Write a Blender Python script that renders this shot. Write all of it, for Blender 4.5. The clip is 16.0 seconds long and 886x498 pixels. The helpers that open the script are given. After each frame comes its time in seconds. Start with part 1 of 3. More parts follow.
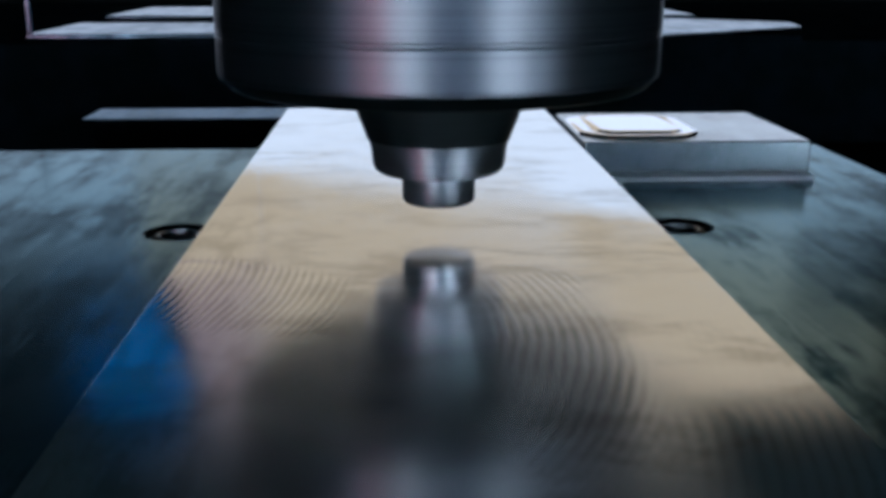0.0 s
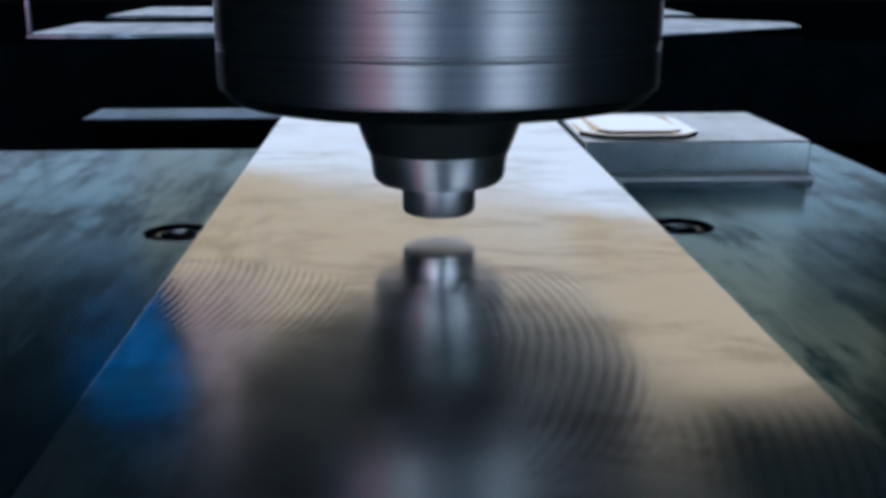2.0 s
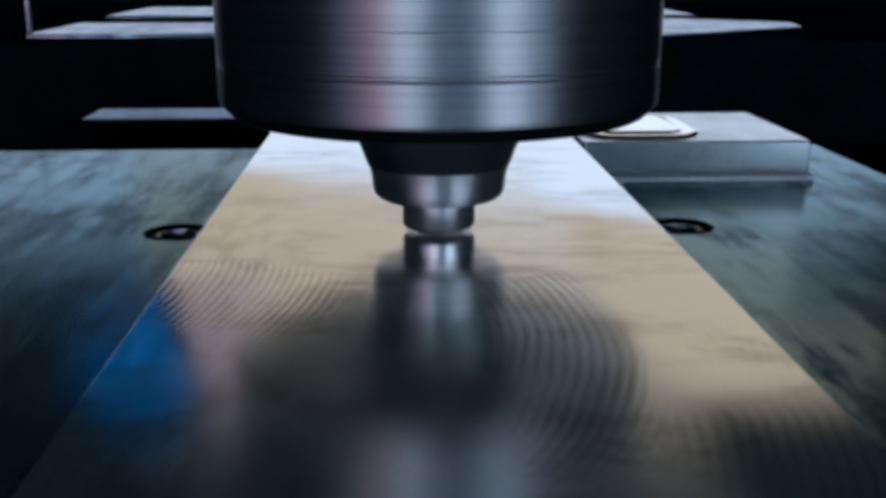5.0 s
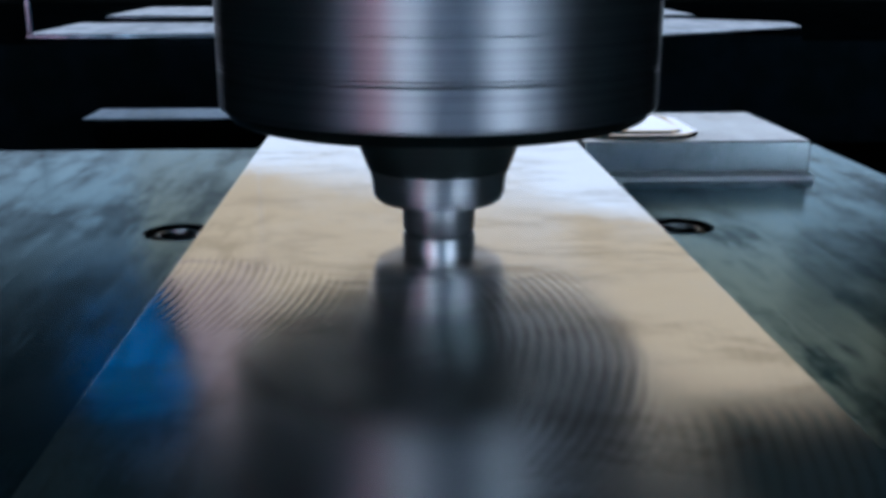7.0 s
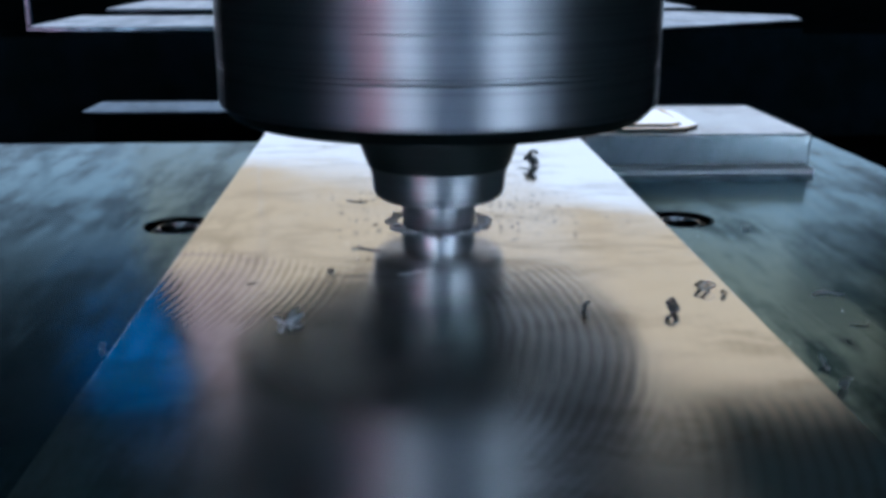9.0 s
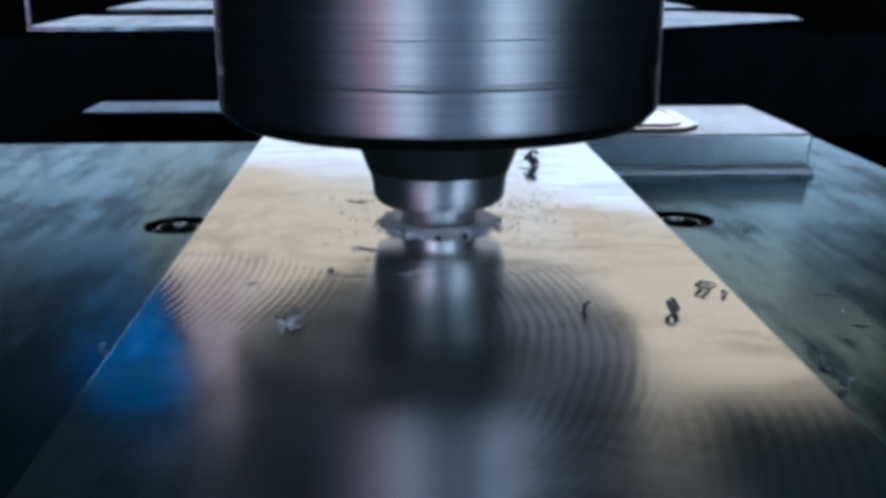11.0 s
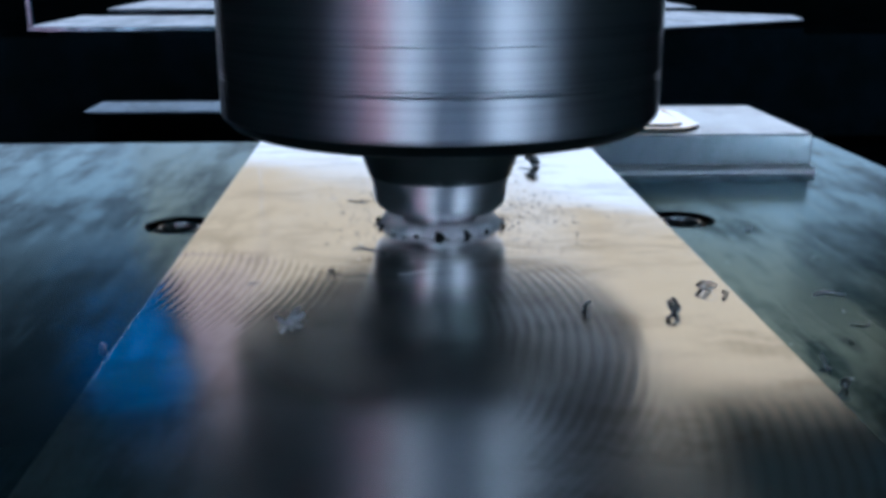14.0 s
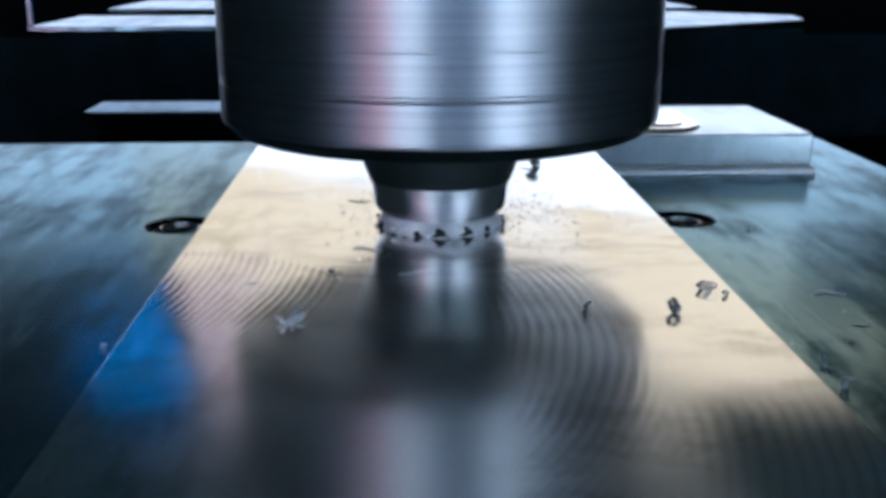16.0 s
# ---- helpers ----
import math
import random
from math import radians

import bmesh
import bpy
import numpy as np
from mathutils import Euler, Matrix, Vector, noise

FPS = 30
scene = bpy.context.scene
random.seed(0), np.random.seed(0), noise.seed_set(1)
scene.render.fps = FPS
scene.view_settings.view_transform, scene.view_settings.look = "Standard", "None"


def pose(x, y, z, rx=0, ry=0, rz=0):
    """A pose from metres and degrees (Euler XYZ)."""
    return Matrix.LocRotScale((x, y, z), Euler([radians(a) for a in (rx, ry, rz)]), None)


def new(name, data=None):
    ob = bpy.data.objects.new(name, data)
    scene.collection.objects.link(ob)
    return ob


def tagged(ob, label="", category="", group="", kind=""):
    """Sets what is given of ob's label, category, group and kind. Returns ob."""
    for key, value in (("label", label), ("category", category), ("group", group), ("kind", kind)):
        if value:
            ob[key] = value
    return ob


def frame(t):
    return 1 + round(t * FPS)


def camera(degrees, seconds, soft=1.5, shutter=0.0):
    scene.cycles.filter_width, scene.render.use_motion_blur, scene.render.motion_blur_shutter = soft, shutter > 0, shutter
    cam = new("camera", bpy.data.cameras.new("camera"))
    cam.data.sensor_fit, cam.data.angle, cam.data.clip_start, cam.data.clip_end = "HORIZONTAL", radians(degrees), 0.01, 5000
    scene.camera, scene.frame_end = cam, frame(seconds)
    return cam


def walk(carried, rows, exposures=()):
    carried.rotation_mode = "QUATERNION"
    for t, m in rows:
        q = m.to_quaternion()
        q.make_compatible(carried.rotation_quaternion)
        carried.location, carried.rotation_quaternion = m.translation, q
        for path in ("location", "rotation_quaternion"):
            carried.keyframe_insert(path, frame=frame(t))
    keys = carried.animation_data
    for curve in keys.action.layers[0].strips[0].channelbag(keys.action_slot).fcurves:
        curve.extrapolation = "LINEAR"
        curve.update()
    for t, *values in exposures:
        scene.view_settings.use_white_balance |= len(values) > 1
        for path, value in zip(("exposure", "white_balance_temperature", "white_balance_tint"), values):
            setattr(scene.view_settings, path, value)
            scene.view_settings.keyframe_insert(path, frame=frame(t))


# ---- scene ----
cam = camera(47.55, 16.0, soft=4.0)
EYE = (-0.00877, -0.2101, 0.0561)


def aim(sink, swing=0.0):
    return pose(*EYE, 90 - 16.1 - sink, 0, -2.64 + swing)


walk(cam, [
    (0.0, aim(0)), (7.2, aim(0)), (7.5, aim(0.045)), (8.0, aim(0.2)), (8.5, aim(0.345)), (9.0, aim(0.386)),
    (9.6, aim(0.386)), (11.5, aim(0.386, 0.02)), (13.5, aim(0.386, 0.06)), (16.0, aim(0.386, 0.09))],
    exposures=[(t, e, k, 0) for t, e, k in ((0.0, -0.27, 5350), (4.0, -0.25, 5350), (7.0, -0.13, 5280), (9.0, 0.02, 5200), (13.0, 0.16, 5080), (15.5, 0.14, 5080), (15.6, 0.19, 5080), (16.0, 0.74, 5200))])

# ---- world and light ----
world = bpy.data.worlds.new("world")
scene.world = world
world.use_nodes = True
world.node_tree.nodes["Background"].inputs[0].default_value = (0.5, 0.6, 0.8, 1)
world.node_tree.nodes["Background"].inputs[1].default_value = 0.02


# ---- materials ----
def material(name, color, rough=0.5, metal=0.0):
    m = bpy.data.materials.new(name)
    m.use_nodes = True
    b = m.node_tree.nodes["Principled BSDF"]
    b.inputs["Base Color"].default_value = (*color, 1)
    b.inputs["Roughness"].default_value = rough
    b.inputs["Metallic"].default_value = metal
    return m, m.node_tree, b


def maths(nt, op, a, b=None):
    n = nt.nodes.new("ShaderNodeMath")
    n.operation = op
    for k, v in enumerate((a, b)):
        if v is None:
            continue
        if isinstance(v, (int, float)):
            n.inputs[k].default_value = v
        else:
            nt.links.new(v, n.inputs[k])
    return n.outputs[0]


def coords(nt, scale=(1, 1, 1)):
    tc = nt.nodes.new("ShaderNodeTexCoord")
    mp = nt.nodes.new("ShaderNodeMapping")
    mp.inputs["Scale"].default_value = scale
    nt.links.new(tc.outputs["Object"], mp.inputs["Vector"])
    return mp.outputs["Vector"]


def noise_of(nt, scale, detail=4.0, stretch=(1, 1, 1), rough=0.55):
    n = nt.nodes.new("ShaderNodeTexNoise")
    n.inputs["Scale"].default_value = scale
    n.inputs["Detail"].default_value = detail
    n.inputs["Roughness"].default_value = rough
    nt.links.new(coords(nt, stretch), n.inputs["Vector"])
    return n.outputs["Fac"]


def ramp(nt, fac, lo, hi, a, b):
    n = nt.nodes.new("ShaderNodeMapRange")
    n.interpolation_type = "SMOOTHSTEP"
    nt.links.new(fac, n.inputs["Value"])
    for key, v in zip(("From Min", "From Max", "To Min", "To Max"), (lo, hi, a, b)):
        n.inputs[key].default_value = v
    return n.outputs[0]


def mixed(nt, fac, a, b):
    n = nt.nodes.new("ShaderNodeMix")
    n.data_type = "RGBA"
    nt.links.new(fac, n.inputs[0])
    n.inputs[6].default_value = (*a, 1)
    n.inputs[7].default_value = (*b, 1)
    return n.outputs[2]


def bump(nt, b, height, distance, strength=1.0):
    n = nt.nodes.new("ShaderNodeBump")
    n.inputs["Strength"].default_value = strength
    n.inputs["Distance"].default_value = distance
    nt.links.new(height, n.inputs["Height"])
    nt.links.new(n.outputs[0], b.inputs["Normal"])


def milled_plate():
    m, nt, b = material("milled_aluminium", (0.80, 0.79, 0.76), 0.14, 0.9)
    tc = nt.nodes.new("ShaderNodeTexCoord")
    sep = nt.nodes.new("ShaderNodeSeparateXYZ")
    nt.links.new(tc.outputs["Object"], sep.inputs[0])
    x, y = sep.outputs[0], sep.outputs[1]
    # feed marks of a face mill: arcs of one radius, one after another across the plate, in two passes
    wob = maths(nt, "MULTIPLY", noise_of(nt, 50, 2), 0.0016)

    def sweep(y0, radius, period):
        dy = maths(nt, "SUBTRACT", y, y0)
        bow = maths(nt, "SQRT", maths(nt, "MAXIMUM", maths(nt, "SUBTRACT", radius ** 2, maths(nt, "MULTIPLY", dy, dy)), 1e-5))
        s = maths(nt, "ADD", maths(nt, "SUBTRACT", x, bow), wob)
        return maths(nt, "SINE", maths(nt, "MULTIPLY", s, 2 * math.pi / period))

    def both(a, *more):
        for b_ in more:
            a = maths(nt, "MULTIPLY", a, b_)
        return a

    first = both(sweep(-0.030, 0.100, 0.0016), ramp(nt, x, -0.026, -0.012, 1.2, 0.0), ramp(nt, y, -0.070, -0.050, 0.1, 1.0))
    second = both(sweep(-0.060, 0.090, 0.0019), ramp(nt, x, 0.003, 0.008, 0.0, 0.95), ramp(nt, x, 0.021, 0.027, 1.0, 0.08), ramp(nt, y, -0.110, -0.085, 0.25, 1.0))
    third = both(sweep(-0.090, 0.070, 0.0021), ramp(nt, x, 0.022, 0.027, 0.0, 0.8), ramp(nt, y, -0.100, -0.090, 1.0, 0.0))
    second = maths(nt, "ADD", second, third)
    # the border between the two passes sags in the middle of the plate
    sag = maths(nt, "SUBTRACT", ramp(nt, x, -0.050, -0.012, -0.0025, 0.0125), ramp(nt, x, 0.008, 0.040, 0.0, 0.009))
    edge = maths(nt, "ADD", maths(nt, "ADD", y, sag), maths(nt, "MULTIPLY", noise_of(nt, 60, 4), 0.010))
    near = maths(nt, "MULTIPLY", ramp(nt, edge, -0.020, -0.015, 1.0, 0.04), ramp(nt, y, -0.13, -0.07, 0.8, 1.0))
    patch = ramp(nt, noise_of(nt, 30, 2), 0.35, 0.6, 0.4, 1.0)
    marks = maths(nt, "MULTIPLY", maths(nt, "MULTIPLY", maths(nt, "ADD", first, second), near), patch)
    waves = maths(nt, "MULTIPLY", noise_of(nt, 38, 2, (1, 1.6, 1)), 5.0)
    step = maths(nt, "MULTIPLY", ramp(nt, edge, -0.0215, -0.0185, 0.0, 1.0), 5.0)
    cuts = maths(nt, "MULTIPLY", marks, 2.3)
    marks = maths(nt, "ADD", cuts, step)
    fine = maths(nt, "MULTIPLY", noise_of(nt, 900, 3), 0.35)
    total = maths(nt, "ADD", maths(nt, "ADD", marks, waves), fine)
    bump(nt, b, total, 0.0000042)
    nt.links.new(maths(nt, "ADD", ramp(nt, noise_of(nt, 70, 5), 0.3, 0.75, -0.02, 0.025), both(ramp(nt, y, -0.075, 0.02, 0.16, 0.085), maths(nt, "ADD", maths(nt, "ADD", ramp(nt, x, -0.002, 0.008, 0.0, 0.3), ramp(nt, x, 0.021, 0.034, 0.0, -0.75)), ramp(nt, x, -0.044, -0.030, 0.75, 1.2)))), b.inputs["Roughness"])
    stain = ramp(nt, noise_of(nt, 34, 9, (0.8, 1.5, 1), 0.72), 0.34, 0.52, 0, 1)
    # dark rubbed smears behind the step between the passes, and up the side edge
    scuff = maths(nt, "MULTIPLY", ramp(nt, noise_of(nt, 75, 9, (0.55, 1.7, 1), 0.75), 0.47, 0.60, 0, 1), maths(nt, "MULTIPLY", ramp(nt, edge, -0.021, -0.017, 0.0, 1.0), ramp(nt, edge, -0.004, 0.014, 1.0, 0.0)))
    rub = maths(nt, "MULTIPLY", ramp(nt, noise_of(nt, 90, 8, (1.8, 0.5, 1), 0.7), 0.46, 0.60, 0, 1), maths(nt, "MULTIPLY", ramp(nt, x, -0.036, -0.026, 1.0, 0.0), ramp(nt, y, 0.0, 0.03, 1.0, 0.0)))
    stain = maths(nt, "SUBTRACT", stain, maths(nt, "MULTIPLY", maths(nt, "MAXIMUM", scuff, rub), 0.75))
    pits = both(ramp(nt, noise_of(nt, 560, 3, (0.7, 1.3, 1)), 0.60, 0.66, 0.0, 1.0), ramp(nt, noise_of(nt, 48, 3), 0.48, 0.58, 0.0, 1.0), ramp(nt, edge, -0.021, -0.016, 0.15, 1.0))
    stain = maths(nt, "SUBTRACT", stain, maths(nt, "MULTIPLY", pits, 0.8))
    # Groove light and dark is also mixed into the base colour.
    tone = maths(nt, "ADD", stain, maths(nt, "MULTIPLY", cuts, 0.36))
    nt.links.new(mixed(nt, tone, (0.54, 0.53, 0.50), (0.82, 0.83, 0.82)), b.inputs["Base Color"])
    return m


def ground_steel(name, lo, hi, metal, dull=0.0):
    m, nt, b = material(name, hi, 0.3, metal)
    b.inputs["IOR"].default_value = 2.3
    streak = noise_of(nt, 85, 7, (1.0, 0.16, 1), 0.65)
    blotch = noise_of(nt, 22, 6)
    mottle = noise_of(nt, 240, 5, (1, 0.7, 1), 0.7)
    both = maths(nt, "ADD", maths(nt, "MULTIPLY", streak, 0.5), maths(nt, "ADD", maths(nt, "MULTIPLY", blotch, 0.38), maths(nt, "MULTIPLY", mottle, 0.16)))
    nt.links.new(mixed(nt, ramp(nt, maths(nt, "ADD", both, ramp(nt, noise_of(nt, 300, 3, (1, 0.12, 1)), 0.58, 0.72, 0.0, 0.1)), 0.43, 0.58, 0, 1), lo, hi), b.inputs["Base Color"])
    nt.links.new(ramp(nt, both, 0.35, 0.65, 0.23 + dull, 0.12 + dull), b.inputs["Roughness"])
    scratch = ramp(nt, noise_of(nt, 420, 2, (1, 0.05, 1)), 0.60, 0.70, 0.0, 2.2)
    total = maths(nt, "ADD", maths(nt, "ADD", noise_of(nt, 700, 4, (1, 0.3, 1)), scratch), maths(nt, "MULTIPLY", noise_of(nt, 60, 3), 3.0))
    bump(nt, b, total, 0.000007)
    return m


def turned_steel(name, color, rough, aniso, scale=900.0, depth=0.0000018, worn=0.9):
    m, nt, b = material(name, color, rough, 1.0)
    tan = nt.nodes.new("ShaderNodeTangent")
    tan.direction_type, tan.axis = "RADIAL", "Z"
    nt.links.new(tan.outputs[0], b.inputs["Tangent"])
    b.inputs["Anisotropic"].default_value = aniso
    b.inputs["Anisotropic Rotation"].default_value = 0.25
    rings = noise_of(nt, scale, 3, (0.004, 0.004, 1))
    broad = noise_of(nt, scale / 8, 3, (0.004, 0.004, 1))
    both = maths(nt, "ADD", maths(nt, "MULTIPLY", rings, 0.5), maths(nt, "MULTIPLY", broad, 0.5))
    dark = tuple(c * worn for c in color)
    nt.links.new(mixed(nt, ramp(nt, both, 0.38, 0.58, 0, 1), dark, color), b.inputs["Base Color"])
    bump(nt, b, rings, depth)
    return m


def painted(name, a, c, rough, scale=40):
    m, nt, b = material(name, a, rough)
    nt.links.new(mixed(nt, ramp(nt, noise_of(nt, scale, 6), 0.35, 0.65, 0, 1), a, c), b.inputs["Base Color"])
    nt.links.new(ramp(nt, noise_of(nt, scale * 4, 3), 0.3, 0.7, rough - 0.08, rough + 0.1), b.inputs["Roughness"])
    bump(nt, b, noise_of(nt, scale * 20, 3), 0.0001, 0.4)
    return m


def glowing(name, color, strength):
    m = bpy.data.materials.new(name)
    m.use_nodes = True
    nt = m.node_tree
    nt.nodes.clear()
    e, o = nt.nodes.new("ShaderNodeEmission"), nt.nodes.new("ShaderNodeOutputMaterial")
    e.inputs[0].default_value, e.inputs[1].default_value = (*color, 1), strength
    nt.links.new(e.outputs[0], o.inputs[0])
    return m


def cloth(name, color):
    m = bpy.data.materials.new(name)
    m.use_nodes = True
    nt = m.node_tree
    nt.nodes.clear()
    t, o = nt.nodes.new("ShaderNodeBsdfTranslucent"), nt.nodes.new("ShaderNodeOutputMaterial")
    nt.links.new(mixed(nt, noise_of(nt, 9, 4), color, tuple(c * 0.9 for c in color)), t.inputs[0])
    nt.links.new(t.outputs[0], o.inputs[0])
    return m


ALU = milled_plate()
TABLE = ground_steel("ground_steel", (0.012, 0.030, 0.040), (0.25, 0.335, 0.36), 1.0, 0.03)
TABLE.node_tree.nodes["Principled BSDF"].inputs["Specular Tint"].default_value = (0.54, 0.62, 0.65, 1)
BLOCK = ground_steel("block_steel", (0.34, 0.39, 0.41), (0.50, 0.55, 0.57), 0.5, 0.0)
CHUCK = turned_steel("turned_chuck_steel", (0.42, 0.42, 0.44), 0.42, 0.8, worn=0.78)
CONE = turned_steel("dark_tool_steel", (0.20, 0.235, 0.23), 0.34, 0.25)
BAND = turned_steel("bright_tool_steel", (0.82, 0.82, 0.84), 0.40, 0.5, 2500, 0.000002)
# Much paler than the cone steel above it.
SHOULDER = turned_steel("pale_shoulder_steel", (0.95, 0.95, 0.97), 0.52, 0.92, 2500, 0.000002)
SHADED_STEEL = turned_steel("shaded_end_face_steel", (0.032, 0.052, 0.053), 0.45, 0.3)
BLACK = painted("black_machine_paint", (0.004, 0.008, 0.009), (0.007, 0.012, 0.016), 0.6)
BLACK.node_tree.nodes["Principled BSDF"].inputs["Specular IOR Level"].default_value = 0.0
BOLT = turned_steel("pale_rim_steel", (0.40, 0.42, 0.45), 0.3, 0.3)
# Screw oxide; also lends near-black shade to recesses and torn gaps.
OXIDE_AND_SHADE = painted("black_oxide_and_shade", (0.008, 0.01, 0.011), (0.014, 0.016, 0.018), 0.55, 200)
STRAP = material("polished_strap_steel", (0.97, 0.97, 0.98), 0.10, 1.0)[0]
RAIL = ground_steel("rear_rail_steel", (0.025, 0.035, 0.045), (0.085, 0.105, 0.125), 0.95)
RAIL.node_tree.nodes["Principled BSDF"].inputs["Specular Tint"].default_value = (0.36, 0.43, 0.5, 1)
SHIM = material("bright_shim_steel", (0.9, 0.9, 0.92), 0.5, 0.1)[0]
CHIP = material("fresh_chip_metal", (0.97, 0.97, 0.98), 0.35, 0.12)[0]
DARKCHIP = material("dull_chip_metal", (0.33, 0.35, 0.36), 0.4, 0.4)[0]
SPECK = material("dark_crumb_metal", (0.12, 0.12, 0.13), 0.45, 0.8)[0]
FLASH = painted("torn_aluminium", (0.95, 0.95, 0.96), (0.80, 0.81, 0.84), 0.42, 300)
FLASH.node_tree.nodes["Principled BSDF"].inputs["Metallic"].default_value = 0.15
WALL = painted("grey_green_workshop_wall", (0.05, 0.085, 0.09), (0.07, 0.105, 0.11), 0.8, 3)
# Near-black copy for rear wall and ceiling: their shade is in the colour.
SHADED_WALL = painted("shaded_workshop_wall", (0.004, 0.006, 0.007), (0.007, 0.009, 0.01), 0.8, 3)
HEAD = painted("grey_green_machine_paint", (0.13, 0.28, 0.30), (0.16, 0.33, 0.35), 0.5)
DAYLIGHT = glowing("daylight_rear", (0.90, 0.875, 0.98), 1.22)
DAYLIGHT_FRONT = glowing("daylight_front", (0.86, 0.90, 1.0), 7.4)
BLIND = cloth("beige_blind_cloth", (0.88, 0.765, 0.60))
PINK = cloth("red_tint_cloth", (0.84, 0.56, 0.59))
REDDISH = cloth("pink_reflection_cloth", (0.60, 0.50, 0.49))
GREYCLOTH = cloth("dark_grey_cloth", (0.36, 0.41, 0.45))
BLUECLOTH = cloth("blue_grey_cloth", (0.35, 0.39, 0.45))
HAZE = cloth("grey_cloth", (0.60, 0.63, 0.66))
OLIVE = cloth("olive_dimmer", (0.24, 0.25, 0.15))
BLUE_GLOW = glowing("blue_reflection_glow", (0.0, 0.16, 0.44), 0.54)


# ---- builders ----
def mesh(name, bm, mat, smooth=20):
    bmesh.ops.recalc_face_normals(bm, faces=bm.faces)
    d = bpy.data.meshes.new(name)
    bm.to_mesh(d)
    bm.free()
    d.materials.append(mat)
    if smooth:
        d.shade_smooth()
        d.set_sharp_from_angle(angle=radians(smooth))
    return d


def thing(name, bm, mat, label="", category="", group="", kind="", at=None, smooth=20):
    ob = new(name, mesh(name, bm, mat, smooth))
    if at is not None:
        ob.matrix_basis = at
    return tagged(ob, label, category, group, kind)


def part(name, bm, mat, parent, label="", at=None, smooth=20):
    ob = new(name, mesh(name, bm, mat, smooth))
    ob.parent = parent
    if at is not None:
        ob.matrix_basis = at
    return tagged(ob, label)


def box(x0, x1, y0, y1, z0, z1, bevel=0.0, segments=2):
    bm = bmesh.new()
    bmesh.ops.create_cube(bm, size=1, matrix=Matrix.Translation(((x0 + x1) / 2, (y0 + y1) / 2, (z0 + z1) / 2))
                          @ Matrix.Diagonal((x1 - x0, y1 - y0, z1 - z0, 1)))
    if bevel:
        bmesh.ops.bevel(bm, geom=list(bm.edges), offset=bevel, segments=segments, affect="EDGES", profile=0.6)
    return bm


def revolve(profile, steps=96):
    """A body of revolution round z from (radius, height) pairs."""
    bm = bmesh.new()
    rings = []
    for r, z in profile:
        if r < 1e-6:
            rings.append([bm.verts.new((0, 0, z))])
        else:
            rings.append([bm.verts.new((r * math.cos(a), r * math.sin(a), z)) for a in (2 * math.pi * k / steps for k in range(steps))])
    for a, b in zip(rings, rings[1:]):
        for k in range(steps):
            n = (k + 1) % steps
            quad = [a[k % len(a)], a[n % len(a)], b[n % len(b)], b[k % len(b)]]
            quad = list(dict.fromkeys(quad))
            if len(quad) > 2:
                bm.faces.new(quad)
    return bm


# ---- setting: the workshop round the machine ----
X0, X1, Y0, Y1, Z0, Z1 = -3.8, 3.8, -2.4, 3.0, -1.0, 2.6


def wall_with_opening(name, y, x0, x1, z0, z1, thick, mat):
    bm = bmesh.new()
    for a, b, c, d in ((X0, x0, Z0, Z1), (x1, X1, Z0, Z1), (x0, x1, Z0, z0), (x0, x1, z1, Z1)):
        part_bm = box(a, b, min(y, y + thick), max(y, y + thick), c, d)
        d_ = bpy.data.meshes.new("tmp")
        part_bm.to_mesh(d_)
        part_bm.free()
        bm.from_mesh(d_)
        bpy.data.meshes.remove(d_)
    return thing(name, bm, mat, "painted workshop wall with a wide window", kind="structure", smooth=0)


# Room shell is added, mostly out of view; its tones set the reflections.
thing("floor", box(X0, X1, Y0, Y1, Z0 - 0.1, Z0), WALL, "grey concrete workshop floor", kind="structure", smooth=0)
thing("ceiling", box(X0, X1, Y0, Y1, Z1, Z1 + 0.1), SHADED_WALL, "unseen ceiling, near-black to keep reflections dark", kind="structure", smooth=0)
thing("wall_west", box(X0 - 0.1, X0, Y0, Y1, Z0, Z1), WALL, "grey-green painted workshop side wall", kind="structure", smooth=0)
thing("wall_east", box(X1, X1 + 0.1, Y0, Y1, Z0, Z1), WALL, "grey-green painted workshop side wall", kind="structure", smooth=0)
wall_with_opening("wall_north", Y1, -1.7, 1.72, 0.02, 1.9, 0.12, SHADED_WALL)
thing("backdrop", box(-3, 3, Y1 + 0.5, Y1 + 0.52, -0.6, 2.6), DAYLIGHT, "bright overcast daylight outside the rear window", kind="structure", smooth=0)
wall_with_opening("wall_south", Y0, -3.2, 3.4, -0.4, 0.37, -0.12, WALL)
thing("backdrop", box(-3.8, 3.8, Y0 - 0.52, Y0 - 0.5, -0.9, 2.6), DAYLIGHT_FRONT, "bright overcast daylight outside the front window", kind="structure", smooth=0)
# roller blind drawn down over the rear window, open along its foot
def askew(bm, low, slope):
    for v in bm.verts:
        if v.co.z < low + 0.01:
            v.co.z += slope * (v.co.x + 0.46)
    return bm


thing("roller_blind", askew(box(-0.46, 1.72, Y1 + 0.03, Y1 + 0.034, 0.60, 1.9), 0.60, 0.14), BLIND, "beige roller blind hanging askew, most of the way down", "blind", smooth=0)
thing("roller_blind", box(-0.86, -0.462, Y1 + 0.03, Y1 + 0.034, 0.60, 0.98), BLIND, "short beige blind under the added pink sheet", "blind", smooth=0)
# Olive sheet added out of view to darken what the table's right mirrors.
thing("dimming_strip", box(1.34, 1.75, Y1 + 0.012, Y1 + 0.016, 0.82, 1.16), OLIVE, "added unseen dark olive sheet dimming the table's reflection", "cloth", smooth=0)
